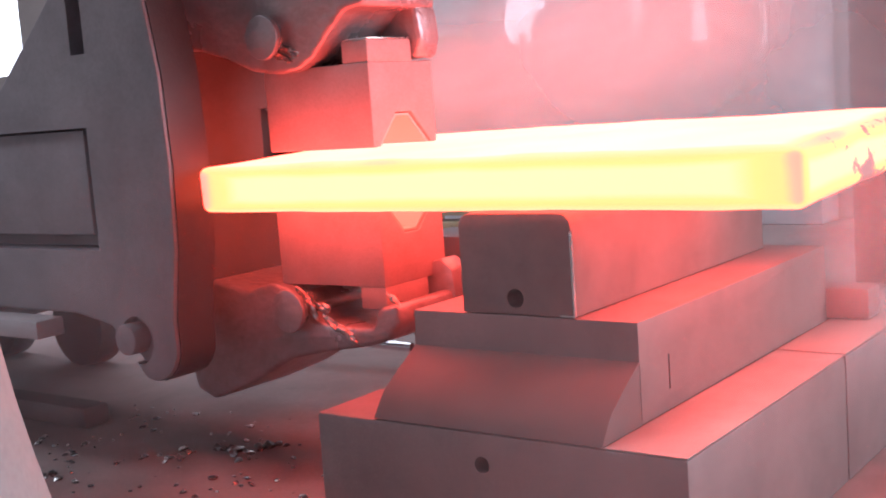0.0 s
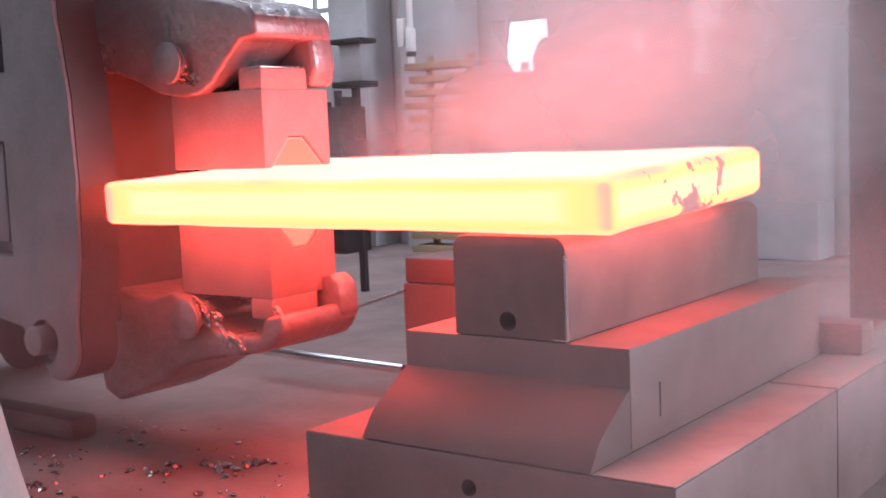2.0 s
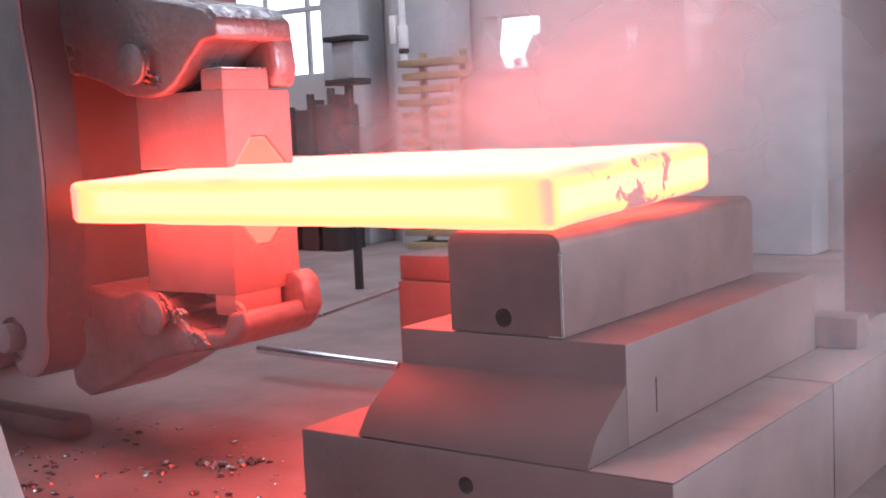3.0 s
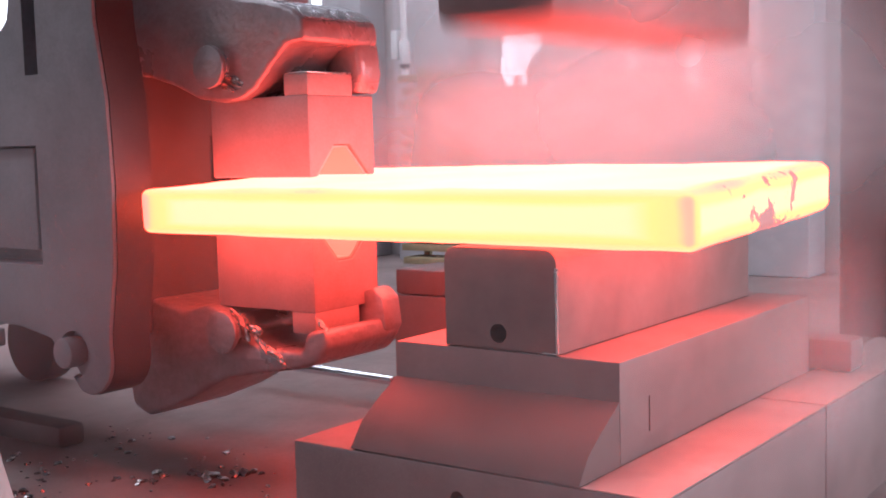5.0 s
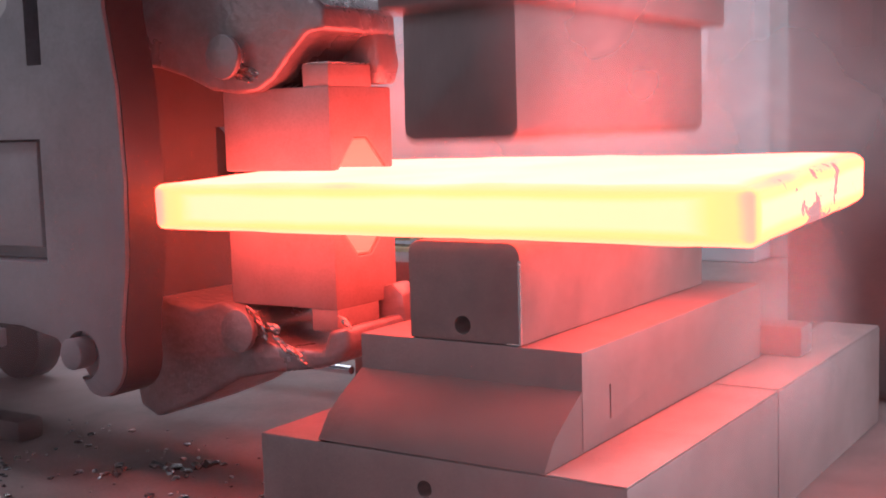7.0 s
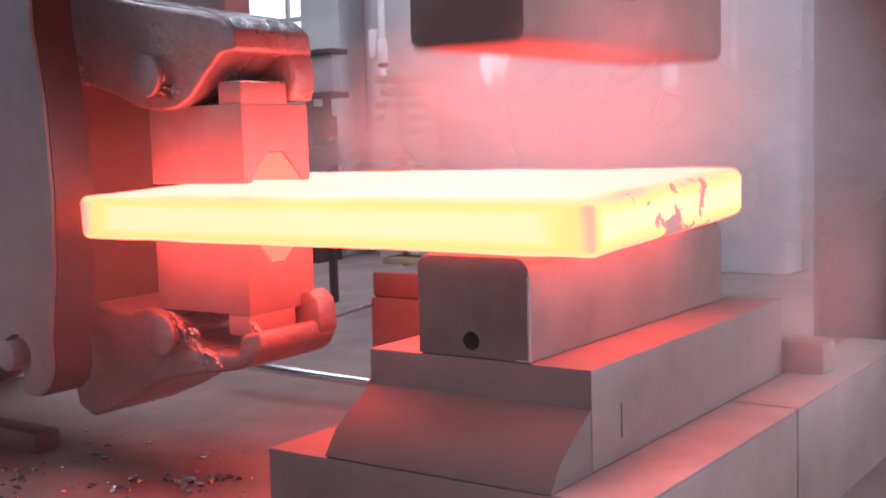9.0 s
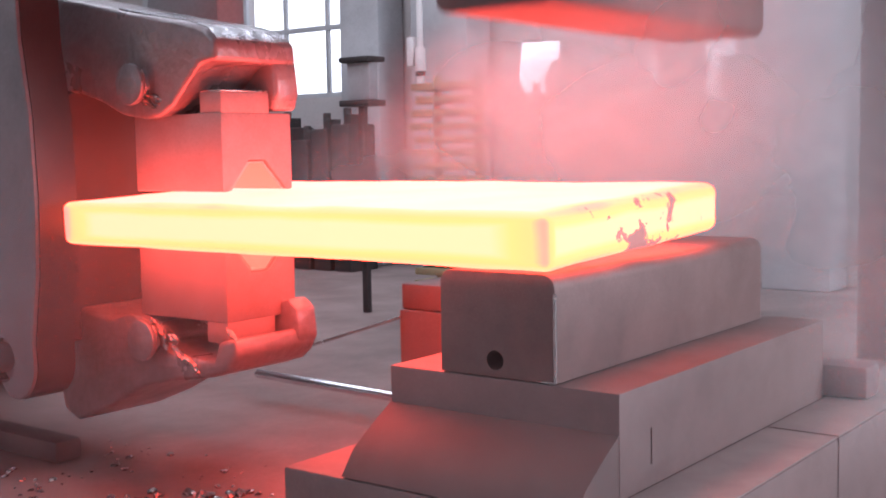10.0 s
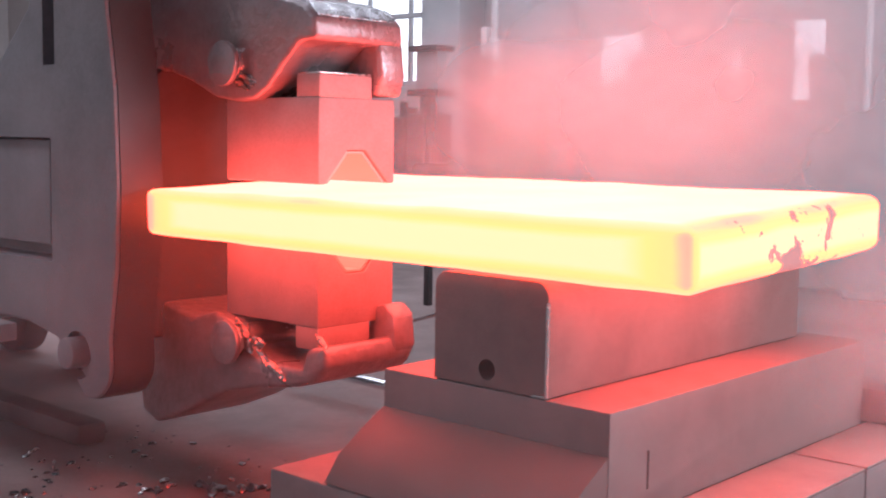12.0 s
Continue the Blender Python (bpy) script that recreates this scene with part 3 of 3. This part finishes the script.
for bx, bz, bw, bh, tilt in ((-5.86, 2.42, 0.03, 0.16, 8), (-5.62, 1.98, 0.05, 0.05, 0), (-4.30, 2.12, 0.07, 0.13, 12), (-4.08, 2.36, 0.07, 0.08, -15),
                            (-4.08, 1.90, 0.05, 0.12, 6), (-3.56, 1.95, 0.11, 0.24, 6), (-3.18, 1.96, 0.09, 0.25, -4)):
    b = box(-bw, bw, -0.012, 0.012, -bh, bh, 0.003)
    bmesh.ops.transform(b, matrix=pose(bx, 8.985, bz, 0, tilt, 0), verts=b.verts[:])
    thing("trim_board", b, M_COL, "grey board added to make a bright opening uneven", "board", "boards on the openings")


# ---- smoke ----
def smoke_mat(name, density, shift):
    m = bpy.data.materials.new(name)
    m.use_nodes = True
    nt = m.node_tree
    n, link = nt.nodes, nt.links.new
    n.remove(n["Principled BSDF"])
    co = n.new("ShaderNodeTexCoord")
    grad = n.new("ShaderNodeTexGradient")
    grad.gradient_type = "SPHERICAL"
    link(co.outputs["Object"], grad.inputs["Vector"])
    tex = n.new("ShaderNodeTexNoise")
    tex.inputs["Scale"].default_value, tex.inputs["Detail"].default_value, tex.inputs["Roughness"].default_value = 1.2, 3, 0.5
    tex.inputs["Distortion"].default_value = 0.6
    mp = n.new("ShaderNodeMapping")
    mp.inputs["Location"].default_value = (shift, shift * 0.7, shift * 1.3)
    link(co.outputs["Object"], mp.inputs["Vector"])
    link(mp.outputs[0], tex.inputs["Vector"])
    r1, r2 = n.new("ShaderNodeMapRange"), n.new("ShaderNodeMapRange")
    r1.interpolation_type = r2.interpolation_type = "SMOOTHSTEP"
    r1.inputs["From Min"].default_value, r1.inputs["From Max"].default_value = 0.07, 0.95
    r2.inputs["From Min"].default_value, r2.inputs["From Max"].default_value, r2.inputs["To Min"].default_value = 0.25, 0.75, 0.5
    link(grad.outputs["Fac"], r1.inputs["Value"])
    link(tex.outputs["Fac"], r2.inputs["Value"])
    mul, mul2 = n.new("ShaderNodeMath"), n.new("ShaderNodeMath")
    mul.operation = mul2.operation = "MULTIPLY"
    link(r1.outputs[0], mul.inputs[0]), link(r2.outputs[0], mul.inputs[1])
    link(mul.outputs[0], mul2.inputs[0])
    mul2.inputs[1].default_value = density
    dif, tra, clear = n.new("ShaderNodeBsdfDiffuse"), n.new("ShaderNodeBsdfTranslucent"), n.new("ShaderNodeBsdfTransparent")
    for q in (dif, tra):
        q.inputs["Color"].default_value = (0.82, 0.92, 0.95, 1)
    m1, m2 = n.new("ShaderNodeMixShader"), n.new("ShaderNodeMixShader")
    link(dif.outputs[0], m1.inputs[1]), link(tra.outputs[0], m1.inputs[2])
    link(mul2.outputs[0], m2.inputs[0]), link(clear.outputs[0], m2.inputs[1]), link(m1.outputs[0], m2.inputs[2])
    link(m2.outputs[0], n["Material Output"].inputs["Surface"])
    return m


def puff(at, wide, high, density, k, turn=37):
    bm = bmesh.new()
    hub = bm.verts.new((0, 0, 0))
    rings = [[bm.verts.new((0.94 * q / 7 * math.cos(a * math.tau / 36), 0, 0.94 * q / 7 * math.sin(a * math.tau / 36))) for a in range(36)] for q in range(1, 8)]
    for a in range(36):
        bm.faces.new((hub, rings[0][a], rings[0][(a + 1) % 36]))
        for r0, r1 in zip(rings, rings[1:]):
            bm.faces.new((r0[a], r1[a], r1[(a + 1) % 36], r0[(a + 1) % 36]))
    for v in bm.verts:
        p = v.co.copy()
        v.co.y += 0.03 * noise.noise(p * 1.2 + Vector((k * 3.1, 0, 0)))
    ob = thing("smoke_puff", bm, smoke_mat("smoke", density, k * 1.7), "drifting veil of pale forge smoke tinted by the slab", "smoke", "forge smoke")
    ob.scale = (wide, 0.8, high)
    return ob, at, turn


PUFFS = [puff((-1.75, 2.45, 1.55), 2.0, 1.35, 0.76, 1), puff((-0.5, 2.25, 1.75), 1.5, 1.25, 0.78, 2), puff((-2.1, 3.8, 2.1), 2.4, 1.7, 0.58, 3),
         puff((0.35, 2.0, 1.30), 0.95, 1.0, 0.55, 4), puff((-0.30, 1.66, 1.36), 1.05, 0.68, 0.88, 5), puff((-1.0, 1.44, 1.30), 1.0, 0.60, 0.88, 10),
         puff((-1.9, 1.9, 1.15), 0.9, 0.5, 0.5, 6), puff((0.64, 0.0, 1.58), 0.52, 0.50, 0.45, 11), puff((0.84, 0.78, 0.62), 0.8, 0.55, 0.32, 15, 84),
         puff((-1.5, -0.62, 0.75), 1.3, 1.0, 0.13, 13), puff((0.95, -0.75, 0.55), 0.95, 0.75, 0.15, 14)]
# how far each puff is drawn along with the slab's way out
DRAWN = (1.55, 0.15, 1.6, 0.0, 0.1, 0.35, 0.0, 0.0, 0.0, 0.0, 0.0)


# ---- keyed movement ----
SLAB_X = [(0, 0.935), (0.5, 0.81), (1, 0.66), (1.5, 0.51), (2, 0.38), (2.5, 0.255), (2.9, 0.20), (3.4, 0.20), (4.0, 0.36), (4.5, 0.54), (5, 0.665), (5.5, 0.81), (6, 0.93), (6.5, 0.97),
          (7.0, 0.96), (7.7, 0.84), (8.5, 0.615), (9, 0.45), (9.5, 0.285), (10, 0.20), (10.5, 0.25), (11, 0.37), (11.5, 0.54), (12, 0.655)]
BLOWS = (0.55, 1.45, 2.38, 3.30, 4.22, 5.10, 5.99, 6.93, 7.87, 8.80, 9.74, 10.60, 11.44)
STROKE = ((-0.25, 1.98), (-0.1, 1.60), (0.0, 1.132), (0.1, 1.30), (0.2, 1.55), (0.35, 1.85), (0.48, 2.0))


def motions():
    hold = pose(-L_SLAB / 2, W_SLAB / 2 - 0.02, SB + H_SLAB / 2 + 0.024, 2.5)
    walk(slab, [(t, pose(x, 0, 0) @ hold) for t, x in SLAB_X])
    walk(man, [(t, pose(x, 0, 0)) for t, x in SLAB_X])
    for i, (ob, (x, y, z), turn) in enumerate(PUFFS):
        rows = []
        for t, sx in SLAB_X:
            d = DRAWN[i] * (0.95 - sx)
            rows.append((t, pose(x + 0.8 * d + 0.06 * math.sin(0.6 * t + i), y + 0.6 * d, z + 0.12 * math.sin(0.45 * t + 1.9 * i), 0, 3 * math.sin(0.5 * t + i), turn)))
        walk(ob, rows)
    rows = [(0.0, pose(0, 0, 2.0))]
    for tc in BLOWS:
        rows += [(tc + dt, pose(0, 0, z)) for dt, z in STROKE if 0.05 < tc + dt < 12.0]
    rows.append((12.0, pose(0, 0, 2.0)))
    walk(ram, rows)


motions()
